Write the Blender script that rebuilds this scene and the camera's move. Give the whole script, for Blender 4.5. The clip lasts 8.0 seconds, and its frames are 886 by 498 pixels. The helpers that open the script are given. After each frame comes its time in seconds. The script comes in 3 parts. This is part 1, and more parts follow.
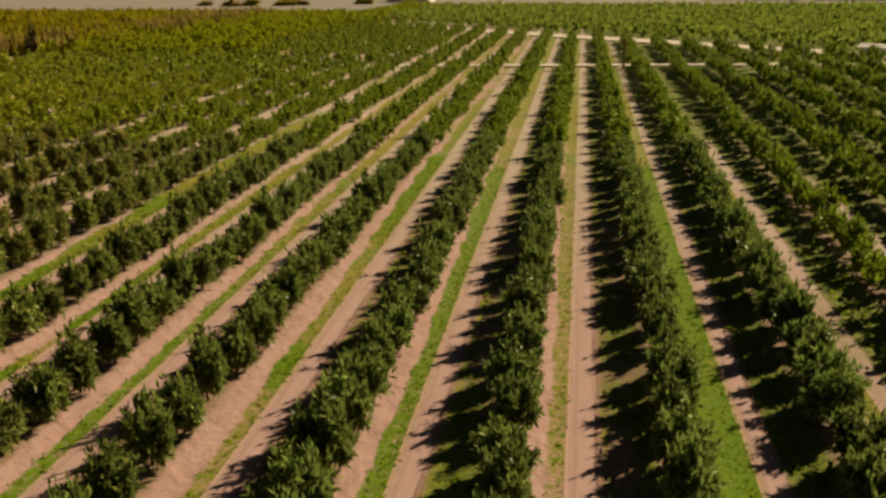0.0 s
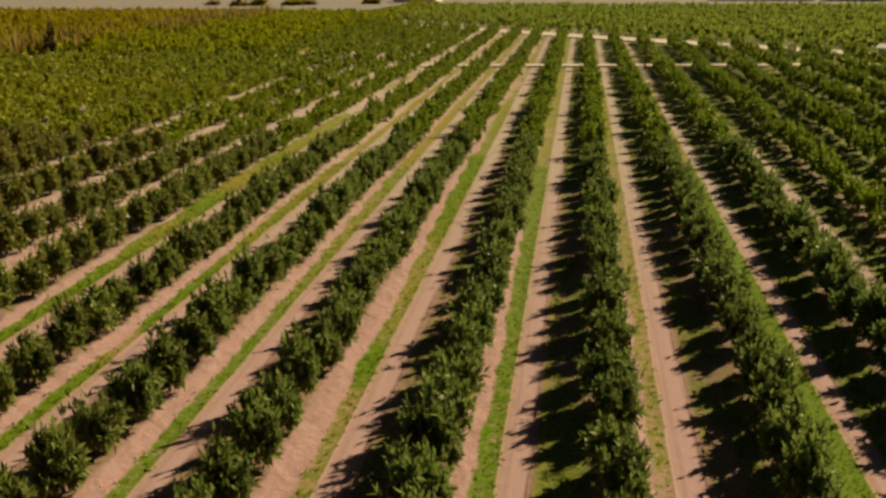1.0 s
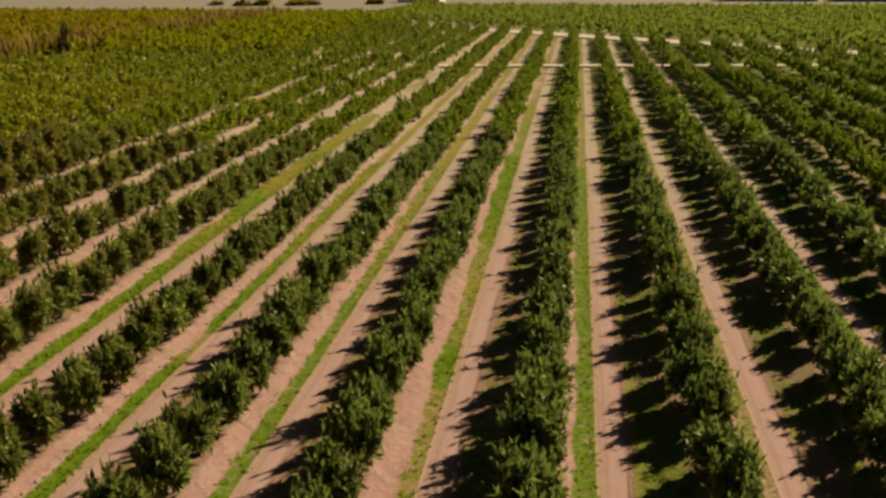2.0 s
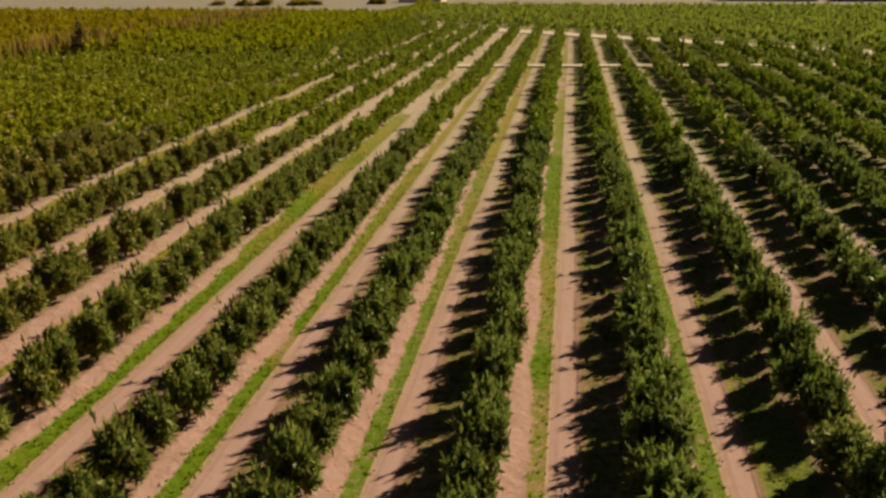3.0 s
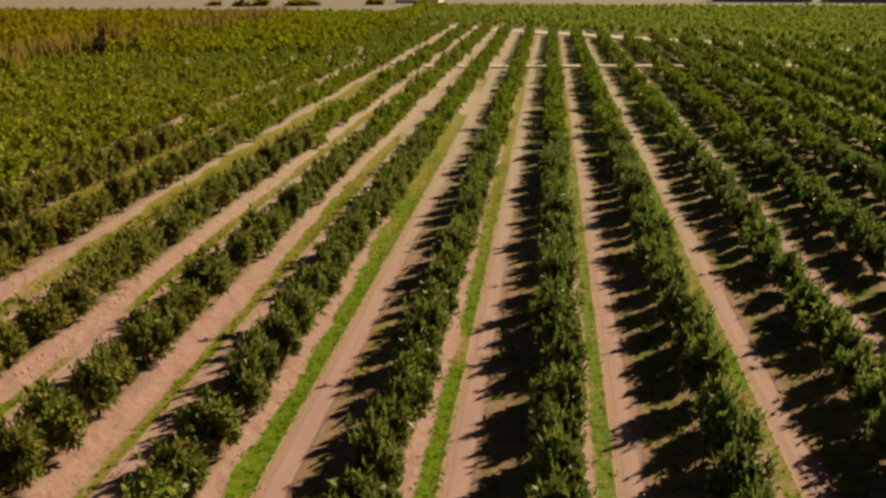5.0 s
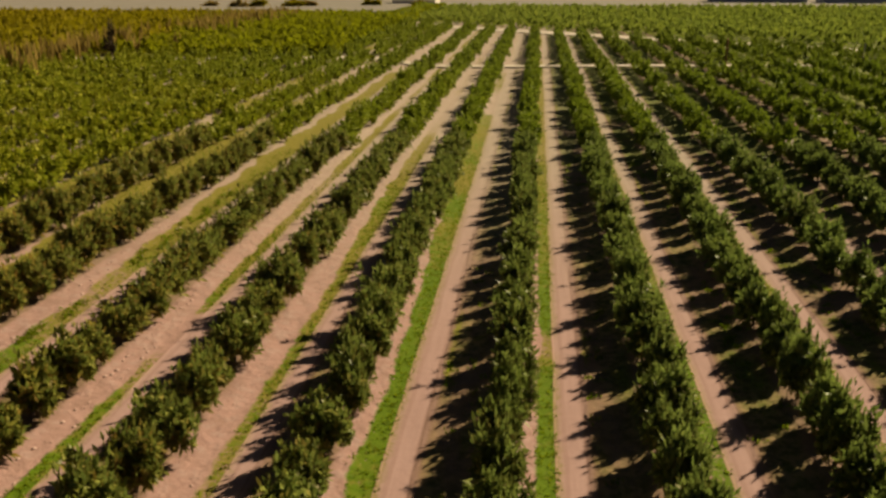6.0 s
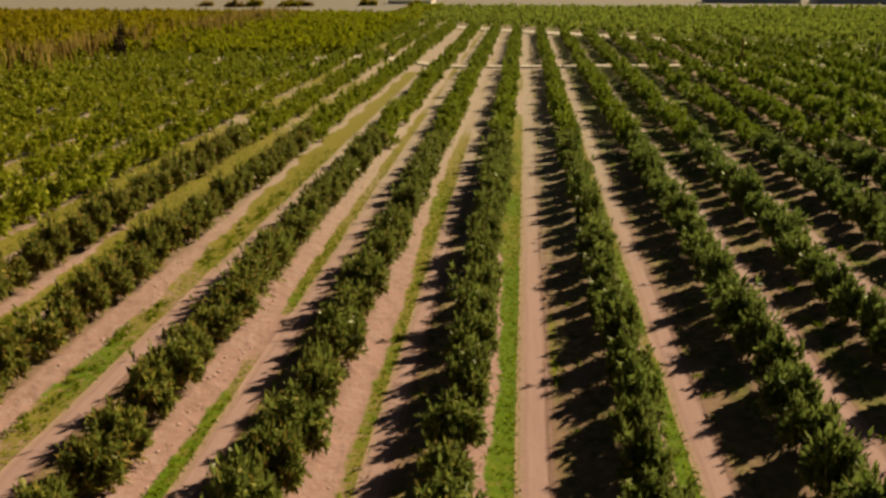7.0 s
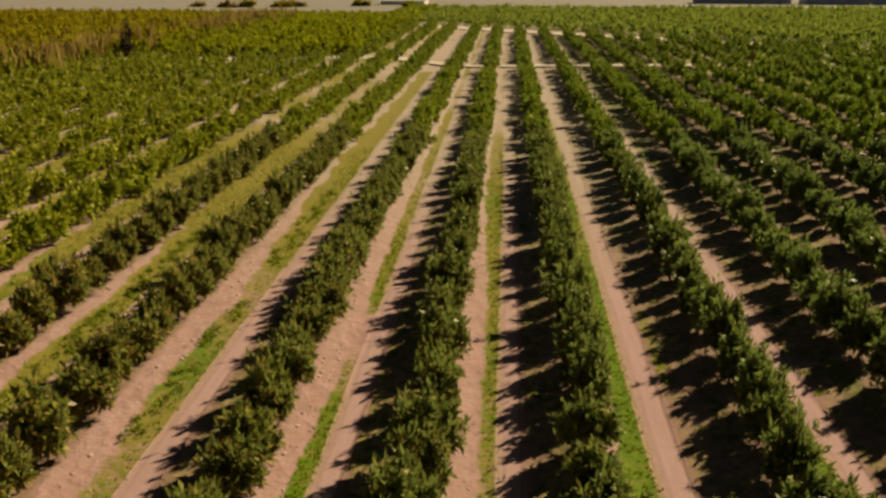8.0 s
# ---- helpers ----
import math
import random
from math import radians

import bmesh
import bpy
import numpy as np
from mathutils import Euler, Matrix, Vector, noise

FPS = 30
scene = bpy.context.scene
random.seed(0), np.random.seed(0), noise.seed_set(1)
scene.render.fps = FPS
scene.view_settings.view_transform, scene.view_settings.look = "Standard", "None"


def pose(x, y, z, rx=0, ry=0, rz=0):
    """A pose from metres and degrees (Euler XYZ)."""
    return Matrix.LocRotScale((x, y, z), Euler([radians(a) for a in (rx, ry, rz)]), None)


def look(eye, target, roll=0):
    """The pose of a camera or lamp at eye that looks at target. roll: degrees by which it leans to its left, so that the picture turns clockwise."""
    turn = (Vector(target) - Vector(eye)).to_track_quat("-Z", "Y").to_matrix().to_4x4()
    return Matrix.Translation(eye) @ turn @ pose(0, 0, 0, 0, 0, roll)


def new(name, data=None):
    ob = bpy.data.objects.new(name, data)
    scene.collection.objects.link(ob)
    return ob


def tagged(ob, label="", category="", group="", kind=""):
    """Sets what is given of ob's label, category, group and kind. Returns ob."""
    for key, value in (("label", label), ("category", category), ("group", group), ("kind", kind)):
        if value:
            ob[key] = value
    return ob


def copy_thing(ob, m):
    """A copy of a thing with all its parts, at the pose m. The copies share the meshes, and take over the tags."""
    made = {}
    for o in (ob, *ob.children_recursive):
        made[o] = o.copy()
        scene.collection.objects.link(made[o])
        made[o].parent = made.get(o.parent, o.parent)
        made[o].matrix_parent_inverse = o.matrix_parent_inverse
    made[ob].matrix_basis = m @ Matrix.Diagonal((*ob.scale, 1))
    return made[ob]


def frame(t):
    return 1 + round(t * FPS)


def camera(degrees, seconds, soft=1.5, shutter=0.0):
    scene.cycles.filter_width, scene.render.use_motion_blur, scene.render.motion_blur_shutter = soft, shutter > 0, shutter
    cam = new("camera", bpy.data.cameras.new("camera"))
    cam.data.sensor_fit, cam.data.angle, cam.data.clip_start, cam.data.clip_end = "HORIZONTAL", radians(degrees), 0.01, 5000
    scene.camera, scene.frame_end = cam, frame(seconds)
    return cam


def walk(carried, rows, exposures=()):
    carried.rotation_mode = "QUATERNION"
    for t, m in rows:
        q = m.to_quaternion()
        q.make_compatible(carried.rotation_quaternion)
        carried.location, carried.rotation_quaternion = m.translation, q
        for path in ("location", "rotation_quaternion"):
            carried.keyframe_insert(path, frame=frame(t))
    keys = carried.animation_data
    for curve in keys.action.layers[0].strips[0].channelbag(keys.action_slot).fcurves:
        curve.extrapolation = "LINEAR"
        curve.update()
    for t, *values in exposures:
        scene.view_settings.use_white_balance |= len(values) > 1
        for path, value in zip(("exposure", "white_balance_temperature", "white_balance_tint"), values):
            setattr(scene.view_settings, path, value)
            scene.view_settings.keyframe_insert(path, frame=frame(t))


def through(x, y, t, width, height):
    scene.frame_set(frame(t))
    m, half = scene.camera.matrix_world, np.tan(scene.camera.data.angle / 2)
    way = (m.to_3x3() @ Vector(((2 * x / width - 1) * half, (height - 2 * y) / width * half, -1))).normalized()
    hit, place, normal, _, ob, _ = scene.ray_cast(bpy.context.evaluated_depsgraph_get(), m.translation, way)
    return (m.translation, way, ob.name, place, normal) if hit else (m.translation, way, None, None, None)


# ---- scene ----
# Camera: a drone that slides sideways over an orchard. Rows: seconds, x, y, z, yaw to the left, pitch up, roll.
cam = camera(56.0, 8.0, soft=2.8)
ROWS = [
    (0.0, -0.14, -0.62, 13.91, 9.21, -18.61, -0.49),
    (0.5, -1.54, -0.82, 13.89, 9.16, -18.60, -0.44),
    (1.0, -3.22, -1.05, 13.86, 9.17, -18.60, -0.37),
    (1.5, -4.57, -1.23, 13.84, 9.10, -18.58, -0.33),
    (3.0, -9.87, -1.93, 13.87, 8.47, -18.58, -0.32),
    (3.5, -11.63, -2.17, 13.87, 8.21, -18.57, -0.30),
    (4.0, -13.48, -2.42, 13.85, 7.83, -18.55, -0.26),
    (4.5, -15.60, -2.60, 13.83, 7.44, -18.54, -0.20),
    (6.0, -21.03, -3.20, 13.82, 6.32, -18.52, -0.14),
    (6.5, -23.30, -3.32, 13.75, 5.84, -18.50, -0.10),
    (7.0, -25.30, -3.38, 13.65, 5.38, -18.46, -0.06),
    (7.5, -27.32, -3.41, 13.54, 4.86, -18.42, -0.02),
    (8.0, -29.58, -3.47, 13.44, 4.24, -18.39, 0.01),
]


def aim(x, y, z, yaw, pitch, roll):
    return pose(x, y, z) @ pose(0, 0, 0, 0, 0, yaw) @ pose(0, 0, 0, 90 + pitch) @ pose(0, 0, 0, 0, 0, roll)


EXPOSURE, KELVIN, TINT = 0.55, 8300, 0
walk(cam, [(r[0], aim(*r[1:])) for r in ROWS], exposures=[(0.0, EXPOSURE, KELVIN, TINT), (8.0, EXPOSURE, KELVIN, TINT)])

# ---- world and sun ----
SUN_HIGH, SUN_ROUND = radians(33.5), radians(46)  # elevation; turn from +y towards +x
world = bpy.data.worlds.new("sky")
scene.world = world
world.use_nodes = True
wn = world.node_tree
sky = wn.nodes.new("ShaderNodeTexSky")
sky.sky_type = "NISHITA"
sky.sun_disc = False
sky.sun_elevation, sky.sun_rotation = SUN_HIGH, SUN_ROUND
sky.air_density, sky.dust_density, sky.ozone_density = 0.13, 0.1, 0.3
wn.nodes["Background"].inputs["Strength"].default_value = 0.05
wn.links.new(sky.outputs[0], wn.nodes["Background"].inputs["Color"])
sun_data = bpy.data.lights.new("sun", "SUN")
sun_data.energy, sun_data.angle, sun_data.color = 5.0, radians(0.9), (1.0, 0.88, 0.7)
sun = new("sun", sun_data)
sun.matrix_world = look((0, 0, 0), (-math.cos(SUN_HIGH) * math.sin(SUN_ROUND), -math.cos(SUN_HIGH) * math.cos(SUN_ROUND), -math.sin(SUN_HIGH)))

# ---- plan ----
LANE = 5.12        # usual distance from one lane to the next
STEP = 2.0         # from tree to tree along a row
# x of the line where the grass strip of a lane meets its wheel track
EDGES = {-2: 10.1, -1: 5.35, 0: -0.05, 1: -5.05, 2: -10.05, 3: -15.12, 4: -20.1, 5: -25.2, 6: -29.65, 7: -34.75, 8: -39.95, 9: -45.25, 10: -51.0}
# how far the tree row stands from that line, and how broad the grass strip is
ROW_OFF = {-2: -1.9, -1: -2.1, 0: -1.67, 1: -1.7, 2: -1.85, 3: -1.55, 4: -1.48, 5: -1.65, 6: -2.07, 7: -1.9, 8: -2.65, 9: -2.3, 10: -1.9}
STRIP = {-2: 0.6, -1: 1.25, 0: 0.72, 1: 0.8, 2: 0.65, 3: 0.72, 4: 0.62, 5: 0.75, 6: 0.45, 7: 0.5, 8: 0.8, 9: 1.0, 10: 0.95}


def edge(k):
    return EDGES[k] if k in EDGES else EDGES[10] - LANE * (k - 10) if k > 10 else EDGES[-2] - LANE * (k + 2)


def row_x(k):
    return edge(k) + ROW_OFF.get(k, -1.75)


# a coordinate across the lanes: -k on the edge of lane k, -k - 0.34 under its tree row
CROSS_X = [f(k) for k in range(90, -40, -1) for f in (row_x, edge)]
CROSS_U = [u for k in range(90, -40, -1) for u in (-k - 0.34, -k)]


def across(x):
    return float(np.interp(x, CROSS_X, CROSS_U))


def x_at(u):
    return float(np.interp(u, CROSS_U, CROSS_X))


def road_y(x):
    """The near edge of the slanting dirt road that ends the block."""
    return 177.5 - 0.76 * x if x > -58 else 221.6 - 0.05 * (x + 58)


def cross_y(x):
    """The middle of the cross path."""
    return float(np.interp(x, (-190, -80, -50, -36, 60), (118, 129.5, 135, 122.5, 134)))


def in_view(x, y, extra=0.0):
    left = min(-0.77 * y, -30 - 0.68 * (y + 5)) - 7 - extra
    right = max(0.36 * y + 4, -30 + 0.43 * (y + 5)) + 9 + extra
    return left < x < right


# ---- materials ----
def material(name):
    m = bpy.data.materials.new(name)
    m.use_nodes = True
    t = m.node_tree
    return m, t, t.nodes["Principled BSDF"]


def node(t, kind, **at):
    n = t.nodes.new(kind)
    for key, value in at.items():
        if key == "operation":
            n.operation = value
        elif key == "blend":
            n.blend_type = value
    return n


def put(t, target, value):
    if hasattr(value, "links"):
        t.links.new(value, target)
    else:
        target.default_value = value


def maths(t, op, a, b=0.0, c=0.0, clamp=False):
    n = node(t, "ShaderNodeMath", operation=op)
    n.use_clamp = clamp
    for i, v in enumerate((a, b, c)):
        put(t, n.inputs[i], v)
    return n.outputs[0]


def ramp(t, value, lo, hi, to_lo=0.0, to_hi=1.0):
    n = node(t, "ShaderNodeMapRange")
    n.interpolation_type = "SMOOTHSTEP"
    for i, v in enumerate((value, lo, hi, to_lo, to_hi)):
        put(t, n.inputs[i], v)
    return n.outputs[0]


def mix(t, f, a, b, blend="MIX"):
    n = node(t, "ShaderNodeMix")
    n.data_type, n.blend_type = "RGBA", blend
    put(t, n.inputs[0], f)
    put(t, n.inputs[6], a if hasattr(a, "links") else (*a, 1.0))
    put(t, n.inputs[7], b if hasattr(b, "links") else (*b, 1.0))
    return n.outputs[2]


def grain(t, where, scale, detail=4.0, rough=0.6, distort=0.0):
    n = node(t, "ShaderNodeTexNoise")
    put(t, n.inputs["Vector"], where)
    n.inputs["Scale"].default_value, n.inputs["Detail"].default_value = scale, detail
    n.inputs["Roughness"].default_value, n.inputs["Distortion"].default_value = rough, distort
    return n.outputs[0]


def place(t, stretch=None):
    p = node(t, "ShaderNodeNewGeometry").outputs["Position"]
    if stretch:
        n = node(t, "ShaderNodeVectorMath", operation="MULTIPLY")
        t.links.new(p, n.inputs[0])
        n.inputs[1].default_value = stretch
        p = n.outputs[0]
    return p


def bump(t, b, height, strength, distance):
    n = node(t, "ShaderNodeBump")
    n.inputs["Strength"].default_value, n.inputs["Distance"].default_value = strength, distance
    put(t, n.inputs["Height"], height)
    t.links.new(n.outputs[0], b.inputs["Normal"])


def leaf_material(name, dark, light, dry, dry_part, through=0.3, gloss=0.42, olive_tone=(0.35, 0.3, 0.035), olive_at=(-48.0, 4.0), spread=2.8):
    """Leaves: each leaf takes its own green; whole patches drift between fresh and dry."""
    m, t, b = material(name)
    one = node(t, "ShaderNodeNewGeometry").outputs["Random Per Island"]
    tree = node(t, "ShaderNodeObjectInfo").outputs["Random"]
    p = place(t)
    patch = grain(t, p, 0.35, 3)
    tone = maths(t, "ADD", maths(t, "MULTIPLY", one, 0.7), maths(t, "MULTIPLY", tree, 0.3))
    c = mix(t, maths(t, "POWER", tone, spread), dark, light)
    # the trees turn more olive towards the far side of the plantation
    sx = node(t, "ShaderNodeSeparateXYZ")
    t.links.new(p, sx.inputs[0])
    olive = ramp(t, maths(t, "MULTIPLY_ADD", patch, 30.0, sx.outputs[0]), olive_at[0], olive_at[1], 1.0, 0.0)
    c = mix(t, maths(t, "MULTIPLY", olive, maths(t, "MULTIPLY_ADD", one, 0.7, 0.3)), c, olive_tone)
    part = maths(t, "MULTIPLY", ramp(t, maths(t, "ADD", patch, maths(t, "MULTIPLY", one, 0.35)), 0.55, 0.95), dry_part)
    c = mix(t, part, c, dry)
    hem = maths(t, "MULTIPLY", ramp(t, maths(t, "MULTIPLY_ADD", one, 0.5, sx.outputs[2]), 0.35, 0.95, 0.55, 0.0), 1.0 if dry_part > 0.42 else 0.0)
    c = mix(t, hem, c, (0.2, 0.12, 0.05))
    if gloss < 0.5:
        # a few leaves are reddish brown
        brown = ramp(t, maths(t, "FRACT", maths(t, "MULTIPLY", one, 37.7)), 0.72, 0.74)
        c = mix(t, maths(t, "MULTIPLY", brown, maths(t, "MULTIPLY_ADD", olive, 0.6, 0.12)), c, (0.24, 0.11, 0.03))
    put(t, b.inputs["Base Color"], c)
    b.inputs["Roughness"].default_value = gloss
    b.inputs["Specular IOR Level"].default_value = 0.2 if gloss < 0.5 else 0.12
    tr = node(t, "ShaderNodeBsdfTranslucent")
    put(t, tr.inputs[0], mix(t, 0.5, c, light))
    ms = node(t, "ShaderNodeMixShader")
    ms.inputs[0].default_value = through
    t.links.new(b.outputs[0], ms.inputs[1])
    t.links.new(tr.outputs[0], ms.inputs[2])
    t.links.new(ms.outputs[0], t.nodes["Material Output"].inputs["Surface"])
    return m


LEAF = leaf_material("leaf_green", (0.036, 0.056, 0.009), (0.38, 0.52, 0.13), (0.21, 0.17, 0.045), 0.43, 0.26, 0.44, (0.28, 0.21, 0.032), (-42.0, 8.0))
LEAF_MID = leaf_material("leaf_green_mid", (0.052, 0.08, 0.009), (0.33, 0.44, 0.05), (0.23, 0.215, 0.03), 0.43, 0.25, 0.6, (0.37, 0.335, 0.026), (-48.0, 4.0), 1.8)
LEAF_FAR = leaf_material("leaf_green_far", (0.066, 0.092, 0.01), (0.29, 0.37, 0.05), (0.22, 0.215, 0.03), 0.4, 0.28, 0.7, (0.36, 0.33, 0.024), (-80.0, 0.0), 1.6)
LEAF_DRY = leaf_material("leaf_yellowing", (0.175, 0.15, 0.009), (0.28, 0.24, 0.014), (0.28, 0.2, 0.02), 0.4, 0.45, 0.85, (0.29, 0.21, 0.01), (-190.0, -85.0))
LEAF_OLIVE = leaf_material("leaf_olive", (0.12, 0.135, 0.008), (0.29, 0.32, 0.02), (0.3, 0.25, 0.02), 0.4, 0.45, 0.85, (0.3, 0.24, 0.014), (-120.0, -40.0))
LEAF_FRESH = leaf_material("leaf_fresh", (0.125, 0.175, 0.028), (0.28, 0.34, 0.065), (0.32, 0.31, 0.05), 0.4, 0.42, 0.85, (0.23, 0.26, 0.05))
LEAF_STRAW = leaf_material("leaf_straw", (0.15, 0.1, 0.025), (0.44, 0.31, 0.1), (0.26, 0.17, 0.05), 0.5, 0.35, 0.85, (0.27, 0.19, 0.05))
GRASS = leaf_material("grass_blade", (0.06, 0.125, 0.006), (0.2, 0.265, 0.014), (0.26, 0.2, 0.04), 0.4, 0.65, 0.6, (0.18, 0.185, 0.025))
LEAF_DARK = leaf_material("leaf_dark", (0.03, 0.026, 0.014), (0.07, 0.05, 0.025), (0.1, 0.06, 0.03), 0.5, 0.12, 0.8, (0.06, 0.042, 0.022))


def bark_material():
    m, t, b = material("bark")
    p = place(t, (1, 1, 0.3))
    n = grain(t, p, 22, 5)
    put(t, b.inputs["Base Color"], mix(t, n, (0.07, 0.05, 0.035), (0.2, 0.15, 0.11)))
    b.inputs["Roughness"].default_value = 0.9
    bump(t, b, n, 0.5, 0.02)
    return m


BARK = bark_material()


def ground_material():
    """Sandy soil with, in every lane, a grass strip, a wheel track, dry litter and the bed of the trees."""
    m, t, b = material("orchard_soil")
    p = place(t)
    xyz = node(t, "ShaderNodeSeparateXYZ")
    t.links.new(p, xyz.inputs[0])
    wide = grain(t, place(t, (1, 0.35, 1)), 0.5, 3)
    fine = grain(t, p, 7.0, 6, 0.65)
    clod = grain(t, p, 2.2, 5, 0.7)
    long_ = grain(t, place(t, (1, 0.06, 1)), 3.5, 4, 0.65)
    big = grain(t, p, 0.06, 3)
    waver = maths(t, "MULTIPLY", maths(t, "SUBTRACT", wide, 0.5), 0.03)
    ragged = maths(t, "MULTIPLY", maths(t, "SUBTRACT", clod, 0.5), 0.11)
    lane_u = node(t, "ShaderNodeAttribute")
    lane_u.attribute_name = "across"
    v = maths(t, "FRACT", maths(t, "ADD", maths(t, "ADD", lane_u.outputs["Fac"], 200.0), waver))
    # tones of bare soil
    sand = mix(t, fine, (0.27, 0.155, 0.14), (0.4, 0.243, 0.228))
    sand = mix(t, ramp(t, clod, 0.55, 0.8), sand, (0.22, 0.125, 0.105))
    sand = mix(t, maths(t, "MULTIPLY", ramp(t, grain(t, place(t, (1, 0.6, 1)), 1.1, 4, 0.7), 0.42, 0.66), 0.75), sand, mix(t, fine, (0.2, 0.118, 0.1), (0.31, 0.185, 0.165)))
    pale = mix(t, long_, (0.3, 0.184, 0.175), (0.43, 0.28, 0.275))
    dry = mix(t, ramp(t, clod, 0.4, 0.62), (0.09, 0.095, 0.02), (0.33, 0.23, 0.12))
    litter = mix(t, fine, (0.13, 0.085, 0.05), (0.26, 0.175, 0.11))
    track = maths(t, "MULTIPLY", ramp(t, v, 0.0, 0.02), ramp(t, maths(t, "MULTIPLY_ADD", maths(t, "SUBTRACT", long_, 0.5), 0.12, v), 0.17, 0.22, 1.0, 0.0))
    loam = mix(t, fine, (0.14, 0.085, 0.05), (0.25, 0.155, 0.105))
    c = mix(t, maths(t, "MULTIPLY", ramp(t, v, 0.16, 0.24), maths(t, "MULTIPLY", ramp(t, v, 0.5, 0.6, 1.0, 0.0), ramp(t, wide, 0.3, 0.6, 0.55, 1.0))), sand, loam)
    c = mix(t, maths(t, "MULTIPLY", track, 0.85), c, pale)
    weeds = node(t, "ShaderNodeAttribute")
    weeds.attribute_name = "weeds"
    between = maths(t, "MULTIPLY", ramp(t, maths(t, "ADD", maths(t, "ADD", v, ragged), maths(t, "MULTIPLY", weeds.outputs["Fac"], 0.08)), 0.24, 0.31), ramp(t, v, 0.5, 0.6, 1.0, 0.0))
    wet = maths(t, "ADD", wide, maths(t, "SUBTRACT", weeds.outputs["Fac"], 0.4))
    herb = mix(t, ramp(t, fine, 0.35, 0.65), (0.06, 0.085, 0.012), (0.17, 0.18, 0.03))
    c = mix(t, maths(t, "MULTIPLY", between, ramp(t, wide, 0.36, 0.6, 0.2, 0.95)), c, dry)
    c = mix(t, maths(t, "MULTIPLY", between, ramp(t, maths(t, "ADD", wet, maths(t, "MULTIPLY", maths(t, "SUBTRACT", clod, 0.5), 0.8)), 0.5, 0.68)), c, herb)
    under = maths(t, "MULTIPLY", ramp(t, v, 0.5, 0.58), ramp(t, maths(t, "ADD", v, ragged), 0.69, 0.75, 1.0, 0.0))
    c = mix(t, maths(t, "MULTIPLY", under, 0.75), c, litter)
    side = maths(t, "MULTIPLY", ramp(t, v, 0.7, 0.76), ramp(t, maths(t, "ADD", wet, maths(t, "MULTIPLY", maths(t, "SUBTRACT", clod, 0.5), 0.6)), 0.7, 0.85))
    c = mix(t, side, c, mix(t, fine, (0.1, 0.11, 0.018), (0.24, 0.22, 0.05)))
    # paler lumps thrown up beside the beds
    lumps = maths(t, "MULTIPLY", maths(t, "MULTIPLY", ramp(t, v, 0.7, 0.76), ramp(t, v, 0.86, 0.93, 1.0, 0.0)), ramp(t, maths(t, "ADD", clod, maths(t, "MULTIPLY", wide, 0.3)), 0.62, 0.8))
    c = mix(t, maths(t, "MULTIPLY", lumps, 0.8), c, mix(t, fine, (0.28, 0.182, 0.17), (0.41, 0.275, 0.265)))
    # wheel ruts: two thin darker lines in the track
    for at, deep in ((0.06, 0.3), (0.185, 0.55)):
        rut = ramp(t, maths(t, "ABSOLUTE", maths(t, "SUBTRACT", maths(t, "MULTIPLY_ADD", maths(t, "SUBTRACT", grain(t, place(t, (0.6, 0.2, 1)), 1.0, 3), 0.5), 0.05, v), at)), 0.006, 0.022, 1.0, 0.0)
        c = mix(t, maths(t, "MULTIPLY", maths(t, "MULTIPLY", rut, ramp(t, long_, 0.3, 0.52)), deep), c, (0.2, 0.11, 0.085))
    rank = maths(t, "MULTIPLY", ramp(t, weeds.outputs["Fac"], 1.0, 1.25), ramp(t, clod, 0.35, 0.55, 0.65, 1.0))
    c = mix(t, rank, c, herb)
    # distance haze put into the soil colour: sand greys towards the block's end
    haze_grey = ramp(t, maths(t, "MULTIPLY_ADD", clod, 16.0, xyz.outputs[1]), 30.0, 76.0, 0.0, 0.9)
    c = mix(t, maths(t, "MULTIPLY", haze_grey, maths(t, "MULTIPLY", maths(t, "MAXIMUM", track, ramp(t, xyz.outputs[0], -26.0, -14.0, 0.85, 0.1)), ramp(t, rank, 0.0, 0.4, 1.0, 0.0))), c, mix(t, long_, (0.265, 0.208, 0.168), (0.425, 0.348, 0.295)))
    # towards the far side the lanes bleach to pale straw
    west = maths(t, "MULTIPLY", ramp(t, maths(t, "MULTIPLY_ADD", wide, 14.0, xyz.outputs[0]), -70.0, -46.0, 0.7, 0.0), maths(t, "MULTIPLY", ramp(t, clod, 0.36, 0.6), ramp(t, maths(t, "ADD", v, ragged), 0.45, 0.6, 1.0, 0.35)))
    c = mix(t, west, c, mix(t, fine, (0.26, 0.215, 0.13), (0.43, 0.37, 0.26)))
    # grass strip, as wide and thick as the lane's own cover says
    cover = node(t, "ShaderNodeAttribute")
    cover.attribute_name = "cover"
    fresh = node(t, "ShaderNodeAttribute")
    fresh.attribute_name = "fresh"
    breadth = node(t, "ShaderNodeAttribute")
    breadth.attribute_name = "breadth"
    start = maths(t, "SUBTRACT", 1.0, breadth.outputs["Fac"])
    vr = maths(t, "ADD", v, ragged)
    vs = maths(t, "ADD", v, maths(t, "MINIMUM", maths(t, "MULTIPLY", ragged, 0.7), maths(t, "SUBTRACT", 1.0, v)))
    strip = maths(t, "MULTIPLY", ramp(t, maths(t, "SUBTRACT", vs, start), -0.012, 0.018), ramp(t, cover.outputs["Fac"], 0.05, 0.45))
    thin = ramp(t, maths(t, "MULTIPLY_ADD", cover.outputs["Fac"], 0.45, maths(t, "MULTIPLY_ADD", maths(t, "SUBTRACT", clod, 0.5), 0.5, fine)), 0.55, 0.78)
